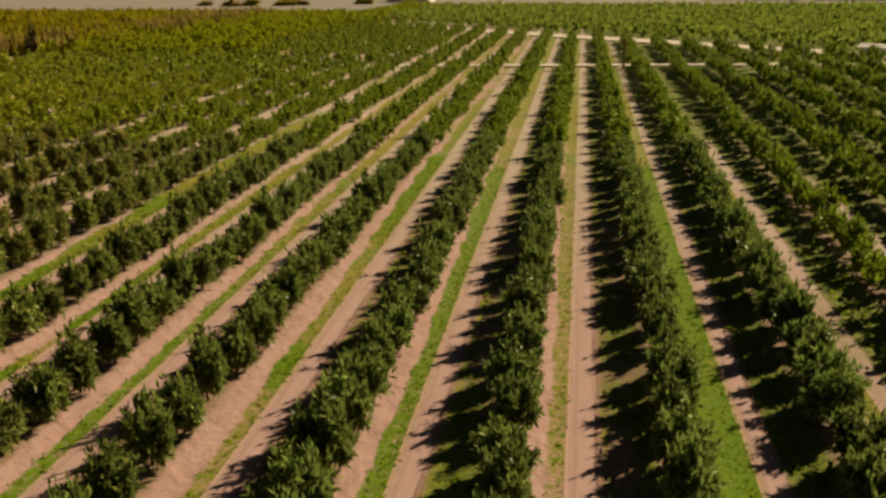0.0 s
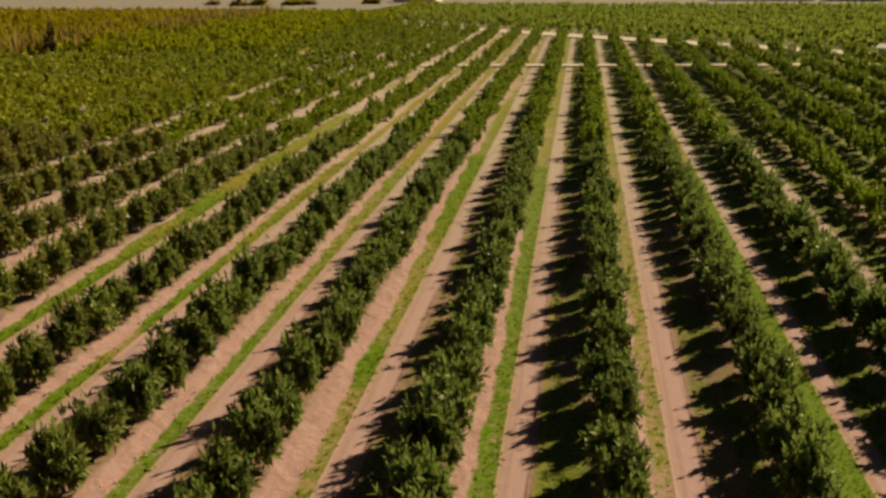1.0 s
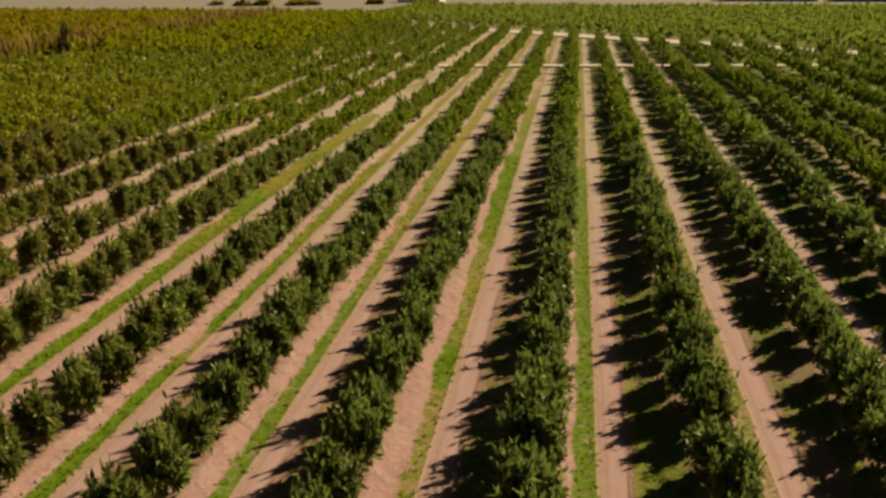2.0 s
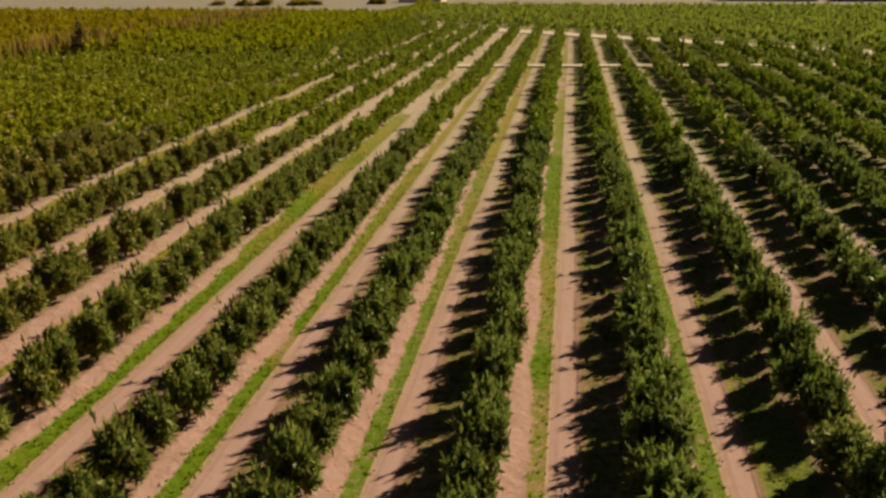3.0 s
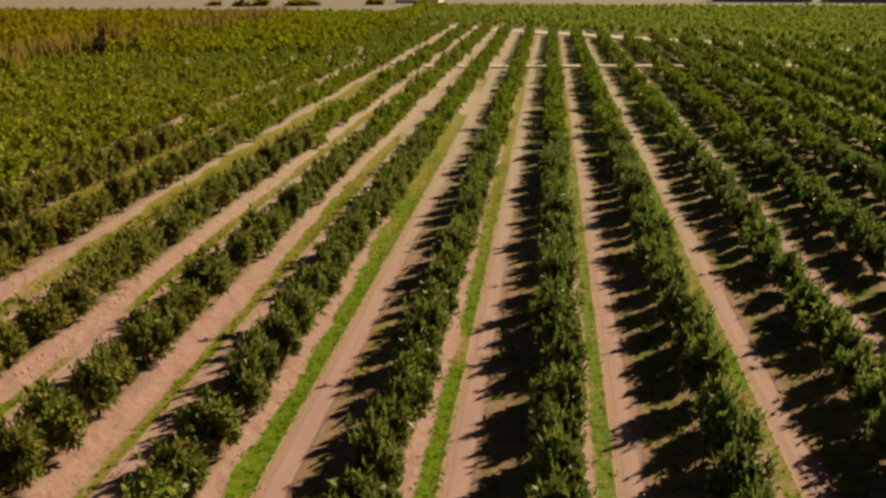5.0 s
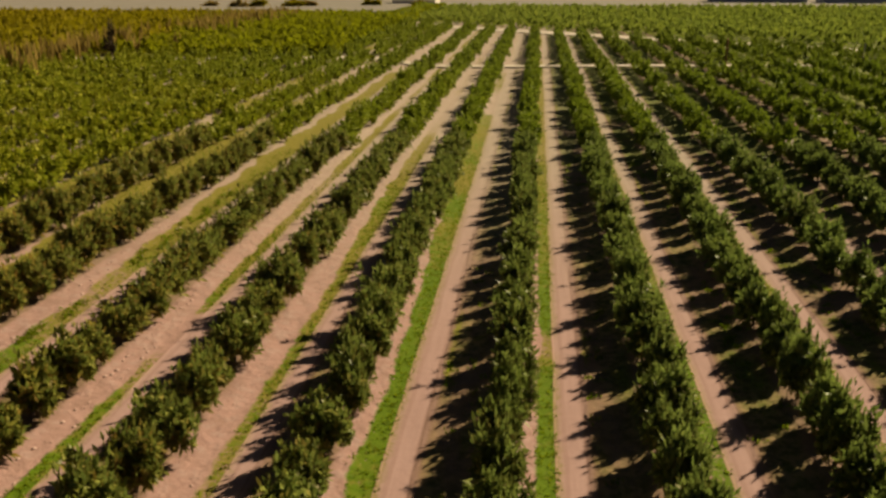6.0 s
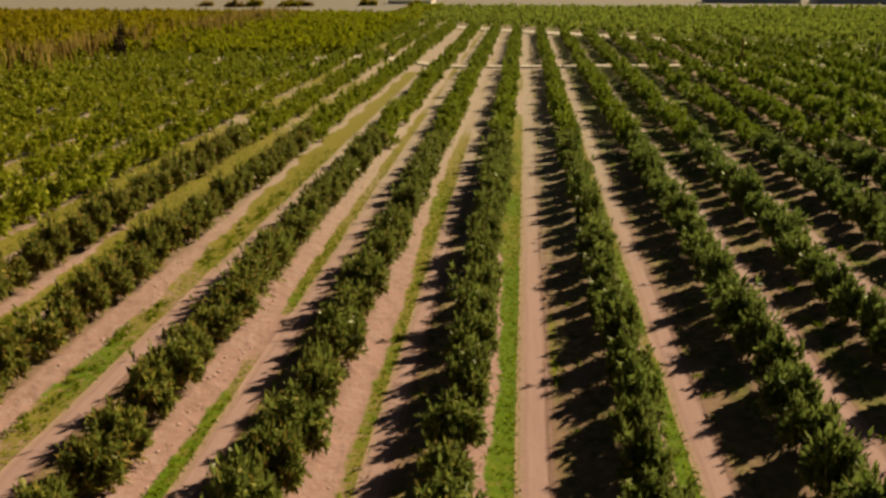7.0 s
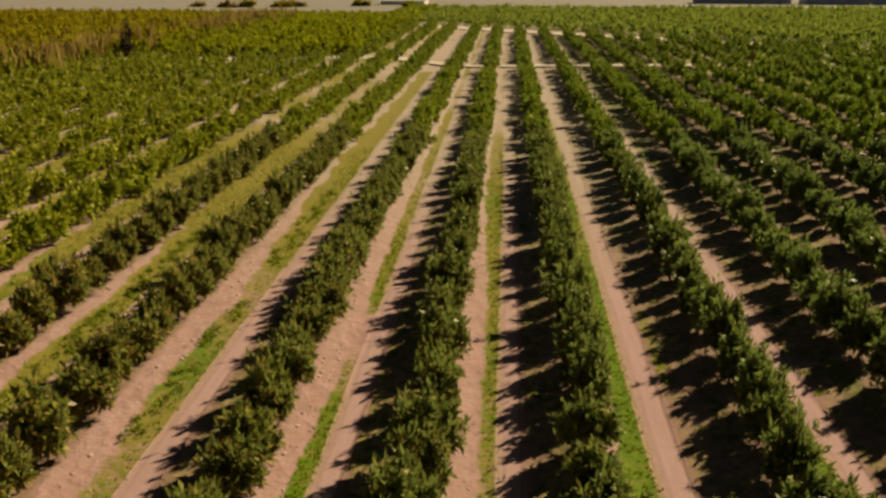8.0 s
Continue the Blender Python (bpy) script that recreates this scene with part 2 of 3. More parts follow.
    strip = maths(t, "MULTIPLY", strip, thin)
    green = mix(t, fine, (0.045, 0.095, 0.005), (0.125, 0.175, 0.01))
    straw = mix(t, fine, (0.12, 0.105, 0.018), (0.24, 0.195, 0.04))
    fringe = maths(t, "MULTIPLY", maths(t, "MULTIPLY", ramp(t, maths(t, "ADD", v, ragged), 0.015, 0.06, 1.0, 0.0), ramp(t, v, 0.4, 0.5, 1.0, 0.0)), ramp(t, cover.outputs["Fac"], 0.3, 0.8))
    c = mix(t, maths(t, "MULTIPLY", fringe, ramp(t, fine, 0.35, 0.6, 0.2, 0.75)), c, (0.2, 0.16, 0.05))
    c = mix(t, strip, c, mix(t, ramp(t, maths(t, "ADD", fresh.outputs["Fac"], maths(t, "MULTIPLY", maths(t, "SUBTRACT", clod, 0.55), 1.6)), 0.25, 0.75), straw, green))
    edge = maths(t, "MULTIPLY", ramp(t, maths(t, "ABSOLUTE", maths(t, "SUBTRACT", vr, 0.245)), 0.008, 0.03, 1.0, 0.0), ramp(t, grain(t, place(t, (0.4, 0.12, 1)), 1.0, 2), 0.47, 0.6))
    c = mix(t, maths(t, "MULTIPLY", edge, ramp(t, fine, 0.3, 0.5)), c, mix(t, wide, (0.24, 0.19, 0.04), (0.13, 0.15, 0.02)))
    # outside the planted blocks: plain dry field
    block = node(t, "ShaderNodeAttribute")
    block.attribute_name = "planted"
    field = mix(t, big, (0.2, 0.175, 0.155), (0.26, 0.23, 0.2))
    c = mix(t, ramp(t, block.outputs["Fac"], 0.3, 0.7), field, c)
    put(t, b.inputs["Base Color"], c)
    b.inputs["Roughness"].default_value = 0.95
    b.inputs["Specular IOR Level"].default_value = 0.15
    # smooth in the wheel track, lumpy on the shoulders of the beds
    lumpy = maths(t, "MULTIPLY", ramp(t, v, 0.68, 0.76), ramp(t, v, 0.9, 0.96, 1.0, 0.0))
    relief = maths(t, "ADD", maths(t, "MULTIPLY", clod, ramp(t, track, 0.0, 1.0, 1.0, 0.35)), maths(t, "MULTIPLY", fine, ramp(t, track, 0.0, 1.0, 0.35, 0.15)))
    relief = maths(t, "ADD", relief, maths(t, "MULTIPLY", lumpy, maths(t, "MULTIPLY", ramp(t, grain(t, p, 1.7, 3, 0.5), 0.4, 0.8), 0.7)))
    bump(t, b, relief, 0.42, 0.14)
    return m


SOIL = ground_material()


def plain(name, a, b_, scale, rough=0.8):
    m, t, b = material(name)
    p = place(t)
    n = maths(t, "ADD", maths(t, "MULTIPLY", grain(t, p, scale, 5), 0.6), maths(t, "MULTIPLY", grain(t, p, scale * 0.12, 3), 0.4))
    put(t, b.inputs["Base Color"], mix(t, ramp(t, n, 0.3, 0.7), a, b_))
    b.inputs["Roughness"].default_value = rough
    bump(t, b, n, 0.4, 0.03)
    return m


CLOD = plain("clod_soil", (0.3, 0.185, 0.17), (0.45, 0.3, 0.28), 3.0, 0.95)
ROAD = plain("road_dirt", (0.42, 0.345, 0.29), (0.56, 0.47, 0.4), 1.5, 0.95)
POST = plain("post_rust", (0.18, 0.075, 0.03), (0.3, 0.13, 0.05), 6.0)
PALE = plain("pole_pale", (0.4, 0.36, 0.28), (0.55, 0.5, 0.4), 6.0)
WALL = plain("wall_pale", (0.55, 0.48, 0.42), (0.7, 0.62, 0.55), 0.4)
ROOF = plain("roof_sheet", (0.5, 0.45, 0.42), (0.66, 0.6, 0.57), 0.5, 0.6)
NET = plain("shade_net", (0.26, 0.27, 0.31), (0.36, 0.37, 0.42), 0.3)


# ---- mesh helpers ----
def sheet(name, verts, quads, mat, smooth=False):
    me = bpy.data.meshes.new(name)
    verts, quads = np.asarray(verts, dtype=np.float32), np.asarray(quads, dtype=np.int32)
    me.vertices.add(len(verts))
    me.vertices.foreach_set("co", verts.ravel())
    me.loops.add(quads.size)
    me.loops.foreach_set("vertex_index", quads.ravel())
    me.polygons.add(len(quads))
    me.polygons.foreach_set("loop_start", np.arange(0, quads.size, quads.shape[1], dtype=np.int32))
    me.polygons.foreach_set("loop_total", np.full(len(quads), quads.shape[1], dtype=np.int32))
    if smooth:
        me.polygons.foreach_set("use_smooth", np.ones(len(quads), dtype=bool))
    me.update(calc_edges=True)
    me.materials.append(mat)
    return me


def tube(bm, a, b, ra, rb, sides=7):
    """A tapered limb from a to b."""
    a, b = Vector(a), Vector(b)
    turn = (b - a).to_track_quat("Z", "Y").to_matrix()
    rings = []
    for at, r in ((a, ra), (b, rb)):
        rings.append([bm.verts.new(at + turn @ Vector((r * math.cos(k * math.tau / sides), r * math.sin(k * math.tau / sides), 0))) for k in range(sides)])
    for k in range(sides):
        bm.faces.new((rings[0][k], rings[0][(k + 1) % sides], rings[1][(k + 1) % sides], rings[1][k]))
    bm.faces.new(rings[1])


def block(bm, lo, hi):
    made = bmesh.ops.create_cube(bm, size=1.0)
    for v in made["verts"]:
        v.co = Vector([lo[i] + (v.co[i] + 0.5) * (hi[i] - lo[i]) for i in range(3)])


def part(name, bm, mat, parent, label=""):
    me = bpy.data.meshes.new(name)
    bm.to_mesh(me)
    bm.free()
    me.materials.append(mat)
    ob = new(name, me)
    ob.parent = parent
    return tagged(ob, label)


# ---- foliage ----
def leaves(rng, tips, ways, length, width):
    """Folded pointed leaves: one quad each, from a stalk point along a way."""
    n = len(tips)
    ways = ways / np.linalg.norm(ways, axis=1, keepdims=True)
    side = np.cross(ways, rng.normal(size=(n, 3)))
    side /= np.linalg.norm(side, axis=1, keepdims=True) + 1e-9
    up = np.cross(side, ways)
    ln = (length * rng.uniform(0.7, 1.25, n))[:, None]
    wd = (width * rng.uniform(0.75, 1.2, n))[:, None]
    mid = tips + ways * ln * 0.45
    fold = up * wd * 0.22
    v = np.stack([tips, mid + side * wd * 0.5 + fold, tips + ways * ln - fold * 0.8, mid - side * wd * 0.5 + fold], axis=1)
    return v.reshape(-1, 3)


def crown_points(rng, shoots, per, rx, ry, low, high, length, width, upright=0.85):
    """A bushy crown: shoots grow out of the heart of the tree and carry leaves along their outer part."""
    n, limbs = shoots, max(6, shoots // 6)
    # limbs first, then the shoots that sprout close to each limb: tufts with dark gaps between them
    baz = np.arange(limbs) * 2.39996 + rng.normal(0, 0.3, limbs)
    bel = np.arcsin(np.clip(rng.uniform(-0.6, 1.0, limbs), -1, 1))
    blen = 0.92 + rng.normal(0, 0.16, limbs)
    of = rng.integers(0, limbs, n)
    az, el = baz[of] + rng.normal(0, 0.17, n) / np.maximum(0.35, np.cos(bel[of])), bel[of] + rng.normal(0, 0.17, n)
    mid, rz = (low + high) / 2, (high - low) / 2
    lump = blen[of] + rng.normal(0, 0.09, n)
    tip = np.stack([np.cos(az) * np.cos(el) * rx, np.sin(az) * np.cos(el) * ry, np.sin(el) * rz], axis=1) * lump[:, None]
    tip[:, 2] += mid
    long_shoot = (rng.random(n) < 0.3) & (el > 0)
    tip[long_shoot, 2] += rng.uniform(0.15, 0.55, long_shoot.sum()) * (high - low) / 2
    root = np.stack([tip[:, 0] * 0.35, tip[:, 1] * 0.35, low * 0.6 + (tip[:, 2] - low) * 0.4], axis=1)
    f = rng.uniform(0.35, 1.0, (n, per))
    f[:, 0] = 1.0
    pts = root[:, None] + (tip - root)[:, None] * f[..., None] + rng.normal(0, 0.035, (n, per, 3))
    out = (tip - root) / (np.linalg.norm(tip - root, axis=1, keepdims=True) + 1e-6)
    # most leaves stand up along their shoot, the rest hang down
    stand = np.where(rng.random((n, per)) < 0.66, upright, -0.75 * upright)
    ways = out[:, None] * 0.5 + rng.normal(0, 0.36, (n, per, 3)) + stand[..., None] * np.array([0, 0, 1.0])
    pts = pts.reshape(-1, 3)
    pts[:, 2] = np.maximum(pts[:, 2], 0.08)
    return leaves(rng, pts, ways.reshape(-1, 3), length, width)


def crown_kind(seed, grade):
    rng = np.random.default_rng(seed)
    rx, ry, high = rng.uniform(0.68, 0.82), rng.uniform(0.61, 0.75), rng.uniform(1.75, 2.1)
    shoots, per, ln, wd = {"near": (140, 11, 0.32, 0.11), "mid": (52, 8, 0.37, 0.19), "far": (30, 6, 0.48, 0.27), "speck": (9, 3, 1.15, 0.5)}[grade]
    rx, ry, high = rx - 0.45 * (ln - 0.25), ry - 0.2 * (ln - 0.25), high - 0.4 * (ln - 0.25)
    if grade != "near":
        rx, ry = 1.28 * rx, 1.7 * ry
    outer = crown_points(rng, shoots, per, rx, ry, 0.15, high, ln, wd)
    if grade == "speck":
        return outer
    # the dense inner leaves that close the crown
    n = {"near": 360, "mid": 60, "far": 18}[grade]
    d = rng.normal(size=(n, 3))
    d = d / np.linalg.norm(d, axis=1, keepdims=True) * (rng.uniform(0.1, 0.62, n) ** 0.6)[:, None]
    heart = d * np.array([rx, ry, high * 0.46]) + np.array([0, 0, high * 0.5])
    return np.concatenate([outer, leaves(rng, heart, rng.normal(size=(n, 3)), 1.0 * ln if grade == "near" else 1.2 * ln, 1.7 * wd if grade == "near" else 1.5 * wd)])


def joined(name, kinds, spots, mat):
    """Many crowns in one mesh. spots: x, y, z, turn, width scale, height scale, kind."""
    verts = []
    for x, y, z, turn, s, h, k in spots:
        c, d = math.cos(turn), math.sin(turn)
        v = kinds[int(k)]
        w = np.empty_like(v)
        w[:, 0] = (v[:, 0] * c - v[:, 1] * d) * s + x
        w[:, 1] = (v[:, 0] * d + v[:, 1] * c) * s + y
        w[:, 2] = v[:, 2] * h + z
        verts.append(w)
    verts = np.concatenate(verts)
    return new(name, sheet(name, verts, np.arange(len(verts)).reshape(-1, 4), mat))


# ---- ground: one sheet with the beds of the tree rows, reaching the horizon ----
# grass in the lanes near the camera's way: lane, from y, to y, cover, freshness
EAST_RUNS = [
    (-2, 15, 60, 0.35, 0.3), (-1, 14, 60, 1, 0.95), (0, 14, 21, 0.34, 0.45), (0, 21, 27, 0.5, 0.5),
    (0, 29, 34, 0.5, 0.45), (0, 38, 75, 0.5, 0.55), (1, 14, 60, 0.65, 0.9), (1, 60, 120, 0.5, 0.5),
    (2, 14, 17, 0.7, 0.8), (2, 18, 25, 0.52, 0.55), (2, 25.5, 27.5, 0.95, 1), (2, 28, 41, 0.62, 0.55),
    (2, 42, 62, 0.9, 0.8),
]
WEST_RUNS = [
    (3, 14, 60, 0.62, 0.95), (3, 60, 90, 0.7, 0.4), (4, 14, 25.5, 0.9, 0.9), (4, 26, 28, 0.4, 0.2),
    (4, 28.5, 58, 0.9, 0.95), (5, 14, 50, 0.95, 1), (5, 50, 80, 0.8, 0.8), (6, 14, 22, 0.6, 0.5),
    (6, 22, 36, 0.75, 0.42), (6, 38, 50, 0.9, 0.8),  (7, 14, 20.5, 0.88, 0.8),
    (7, 22.6, 23.2, 0.5, 0.5), (7, 25.5, 27, 0, 0.3), (7, 29.5, 38.5, 0.85, 0.7), (7, 41.5, 60, 0.1, 0.3), (8, 14, 18.5, 0.5, 0.35), (8, 19, 28, 0.64, 0.52),
    (8, 29.5, 34, 0.42, 0.35), (8, 34, 68, 0.85, 0.6), (8, 70, 115, 0.95, 0.5), (9, 14, 60, 0.8, 0.42), (10, 14, 60, 0.8, 0.6),
]


def lane_grass(k, y):
    """How much grass the strip of lane k carries at y, and how fresh it is."""
    cover = (0.5 if -4 < k < 7 else 0.34) + 0.5 * noise.noise((k * 7.3, y * 0.045, 1.7)) + 0.2 * noise.noise((k * 3.1, y * 0.25, 5.0))
    fresh = (0.6 if -4 < k < 7 else 0.45) + 0.5 * noise.noise((k * 5.1, y * 0.03, 9.2))
    for lane, y0, y1, c, f in EAST_RUNS + WEST_RUNS:
        if lane == k and y0 - 1.5 < y < y1 + 1.5:
            w = min(1.0, (y - y0 + 1.5) / 1.5, (y1 + 1.5 - y) / 1.5)
            cover += (c + 0.12 * noise.noise((k, y * 0.4, 3.0)) - cover) * w
            fresh += (f + 0.35 * noise.noise((k * 1.9, y * 0.2, 4.0)) - fresh) * w
    fresh -= (0.4 if k > 2 else 0.05) * min(1.0, max(0.0, (y - 27) / 14))
    if k > 4:
        cover += 0.25 * min(1.0, max(0.0, (y - 30) / 20)) - 0.5 * min(1.0, max(0.0, (y - 55) / 25))
    if k > 6 and k != 8:
        far = min(1.0, max(0.0, (y - 32) / 10))
        cover += far * (0.35 + 0.4 * noise.noise((k * 2.9, y * 0.12, 8.5)))
        fresh -= 0.15 * far
    return min(1.9, max(0.0, cover)), min(1.0, max(0.0, fresh))


def strip_width(k, y, cover):
    """Breadth of the grass strip, swelling and shrinking along the lane."""
    wave = 1 + 0.28 * noise.noise((k * 4.7, y * 0.4, 2.0)) + 0.2 * noise.noise((k * 9.1, y * 1.3, 7.0))
    broader = 1 + (1.1 if k in (5, 6) or k > 8 else 0.5) * min(1.0, max(0.0, (y - 30) / 22))
    return STRIP.get(k, 0.8) * (0.55 + 0.45 * min(cover, 1.0)) * wave * broader


def lane_weeds(k, y):
    """How weedy the ground between the track and the trees is."""
    base = 1.3 if k < -3 else 0.95 if k < -1 else 0.7 if k < 0 else 0.48 if k < 1 else 0.45 if k < 2 else 0.3 if k < 13 else 0.6
    far = 0.35 * min(1.0, max(0.0, (y - 45) / 30)) if k < 5 else 0.0
    return base + far + 0.25 * noise.noise((k * 2.3, y * 0.06, 8.0))


def planted(x, y):
    if y < road_y(x):
        return 1.0 if y < 440 else 0.0
    if x > -66 and y > road_y(x) + 8 and y < 314 - 0.04 * x:
        return 1.0
    if x <= -66 and y < 258 - 0.03 * (x + 66):
        return 1.0
    return 0.0


PROFILE = [(0.0, 0.0), (0.24, -0.03), (0.44, 0.02), (0.53, 0.16), (0.74, 0.18), (0.85, 0.05), (0.93, 0.0)]


def bed_z(x, y):
    v = across(x) % 1.0
    pts = PROFILE + [(1.0, 0.0)]
    for (a, za), (b, zb) in zip(pts, pts[1:]):
        if a <= v <= b:
            h = za + (zb - za) * (v - a) / (b - a)
            break
    return h + 0.03 * noise.noise((x * 0.6, y * 0.5, 0.0)) + 0.03 * noise.noise((x * 0.1, y * 0.07, 4.0))


def ground_sheet():
    xs = [-3500, -2000, -1200, -800, -600, -480]
    for lane in range(80, -30, -1):
        if lane > 46 and lane % 4:
            continue
        for v, _ in PROFILE:
            xs.append(x_at(v - lane))
    xs += [200, 260, 340, 480, 700, 1100, 1800, 3500]
    ys = [-3500, -1500, -600, -250, -100, -40, -10] + list(np.arange(4, 90, 0.7)) + list(np.arange(90, 300, 2.5)) + list(np.arange(300, 480, 8)) + [500, 540, 600, 700, 850, 1100, 1500, 2200, 3200, 4800]
    nx, ny = len(xs), len(ys)
    verts, cover, fresh, plant, weedy, lanes_u, broad = [], [], [], [], [], [], []
    for y in ys:
        memo = {}
        for x in xs:
            u = across(x)
            k = math.floor(-u + 0.66)
            near = -260 < x < 120 and 0 < y < 300
            if k not in memo:
                memo[k] = lane_grass(k, y) if near else (0.3, 0.4)
            pl = planted(x, y)
            if y < 90:
                z = bed_z(x, y)
            else:
                z = 0.8 * bed_z(x, y) if near else 0.0
            verts.append((x, y, z))
            cover.append(memo[k][0])
            fresh.append(memo[k][1])
            plant.append(pl)
            weedy.append(1.4 if x < -60 and y > cross_y(x) + 2 else lane_weeds(k, y) if near else 0.6)
            lanes_u.append(u)
            broad.append(strip_width(k, y, memo[k][0]) / 5.0)
    quads = [(j * nx + i, j * nx + i + 1, (j + 1) * nx + i + 1, (j + 1) * nx + i) for j in range(ny - 1) for i in range(nx - 1)]
    me = sheet("ground", verts, quads, SOIL, smooth=True)
    for name, values in (("cover", cover), ("fresh", fresh), ("planted", plant), ("weeds", weedy), ("across", lanes_u), ("breadth", broad)):
        me.attributes.new(name, "FLOAT", "POINT").data.foreach_set("value", np.array(values, dtype=np.float32))
    return tagged(new("ground", me), "pinkish sandy orchard soil with grass strips and wheel tracks", "ground", kind="structure")


ground_sheet()

# slanting dirt road behind the block, and the cross path
def strip_mesh(name, line, width, z, mat, label):
    verts, quads = [], []
    for i, (x, y) in enumerate(line):
        ax, ay = line[max(i - 1, 0)]
        bx, by = line[min(i + 1, len(line) - 1)]
        d = math.hypot(bx - ax, by - ay)
        nx, ny = -(by - ay) / d, (bx - ax) / d
        for s in (-0.5, 0.0, 0.5):
            w = width * s * (1 + 0.25 * noise.noise((x * 0.1, y * 0.1, s)))
            verts.append((x + nx * w, y + ny * w, z + (0.06 if s == 0 else 0.0)))
        if i:
            for c in range(2):
                a = (i - 1) * 3 + c
                quads.append((a, a + 1, a + 4, a + 3))
    return tagged(new(name, sheet(name, verts, quads, mat, True)), label, "road", kind="structure")


strip_mesh("road", [(x, road_y(x) + 3.0) for x in range(-58, 120, 3)], 7.0, 0.22, ROAD, "pale slanting dirt road behind the tree rows")
strip_mesh("path_cross", [(x, cross_y(x)) for x in range(-46, 80, 3)], 2.6, 0.22, ROAD, "pale dirt path crossing the tree rows")
strip_mesh("path_west", [(x, cross_y(x)) for x in range(-106, -45, 3)], 5.0, 0.22, ROAD, "broad pale dirt path crossing the olive rows")

# ---- orchard trees ----
rng = np.random.default_rng(11)
# how far the first tree of a row stands beyond a multiple of the step
FIRST_TREE = {-1: 0.9, 0: 0.05, 1: 1.35, 2: 1.0, 3: 0.75, 4: 0.55, 5: 0.0, 6: 1.4, 7: 0.85}
NEAR_X, NEAR_Y = (-48.5, 13.2), (10.8, 62.0)
near_spots, mid_spots, far_spots, olive_spots, yellow_spots, back_spots = [], [], [], [], [], []
for k in range(-40, 80):
    x0 = row_x(k)
    shift = FIRST_TREE.get(k, rng.uniform(0, STEP))
    y = -20.0 + shift
    while y < 440:
        y += STEP
        x = x0 + rng.normal(0, 0.1)
        ty = y + rng.normal(0, 0.15)
        gap = rng.random() < (0.0 if y < 70 else 0.012)
        s, h = rng.uniform(0.84, 1.14), rng.uniform(0.8, 1.14)
        if k < -2:
            s, h = 0.86 + 0.4 * (s - 0.97), 1.0 + 0.4 * (h - 1.0)
        elif k > 4:
            s = (1.06 if k in (7, 8) else 1.03) * s
        elif k > 1:
            s = 0.96 * s
        elif k < 2:
            s, h = (0.98 * s, 0.99 * h) if k < 0 else (0.97 * s, 0.97 * h)
        turn = rng.choice((0.0, math.pi)) + rng.normal(0, 0.25)
        if gap or not (in_view(x, ty) or (ty < 16 and -52 < x < 22)) or abs(ty - cross_y(x)) < (1.7 if x > -46 else 3.6) or (abs(x + 89.5) < 3.5 and 121 < ty < 132):
            continue
        z = bed_z(x, ty) - 0.03
        reach = math.hypot(x + 15, ty)
        if ty < road_y(x) - 3.0 and not (x < -57 and ty > cross_y(x)):
            if NEAR_X[0] < x < NEAR_X[1] and NEAR_Y[0] < ty < NEAR_Y[1]:
                near_spots.append((x, ty, z, turn, s, h))
            elif reach < (125 if x > 12 else 105):
                mid_spots.append((x, ty, z, turn, s, h, rng.integers(0, 8)))
            else:
                far_spots.append((x, ty, z, turn, s, h, rng.integers(0, 8)))
        elif planted(x, ty) > 0.5 and x < -57:
            spots = olive_spots if x > -97 + 5 * noise.noise((y * 0.03, 0.0, 6.0)) else yellow_spots
            tall = 0.75 + 0.3 * h if spots is olive_spots else 0.95 + 0.08 * h
            spots.append((x, ty, 0.0, rng.uniform(0, 6.3), 1.35 * s, tall, rng.integers(0, 8)))
            spots.append((x + rng.uniform(1.5, 3.2), ty + rng.normal(0, 0.5), 0.0, rng.uniform(0, 6.3), 1.35 * s, tall - 0.04, rng.integers(0, 8)))

# the block behind the road is planted in rows along the road
for i in range(60):
    for j in range(-110, 110):
        u, w = 2.6 * j + rng.normal(0, 0.3), 4.2 * i + rng.normal(0, 0.3)
        x, y = -20 + 0.796 * u + 0.605 * w, 202 - 0.605 * u + 0.796 * w
        if x > -66 and y > road_y(x) + 11 and planted(x, y) > 0.5 and in_view(x, y):
            back_spots.append((x, y, 0.0, rng.uniform(0, 6.3), rng.uniform(1.0, 1.35), rng.uniform(0.8, 1.15), rng.integers(0, 8)))


def orchard_tree(seed):
    """A low bushy fruit tree: short forked trunk, dense crown down to the ground."""
    rng = np.random.default_rng(seed)
    root = new("orchard_tree")
    bm = bmesh.new()
    fork = Vector((rng.normal(0, 0.03), rng.normal(0, 0.03), 0.45))
    tube(bm, (0, 0, -0.12), fork, 0.075, 0.055)
    for i in range(5):
        a = i * math.tau / 5 + rng.uniform(-0.4, 0.4)
        tip = fork + Vector((0.5 * math.cos(a), 0.55 * math.sin(a), rng.uniform(0.5, 1.0)))
        elbow = fork.lerp(tip, 0.5) + Vector((0.1 * math.cos(a), 0.1 * math.sin(a), -0.05))
        tube(bm, fork, elbow, 0.04, 0.028, 5)
        tube(bm, elbow, tip, 0.028, 0.01, 5)
    part("trunk", bm, BARK, root, "grey-brown forked trunk")
    v = crown_kind(seed, "near")
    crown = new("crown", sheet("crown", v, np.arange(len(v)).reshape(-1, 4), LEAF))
    crown.parent = root
    return tagged(root, "low bushy dark-green fruit tree in a sandy orchard row", "tree", "orchard trees")


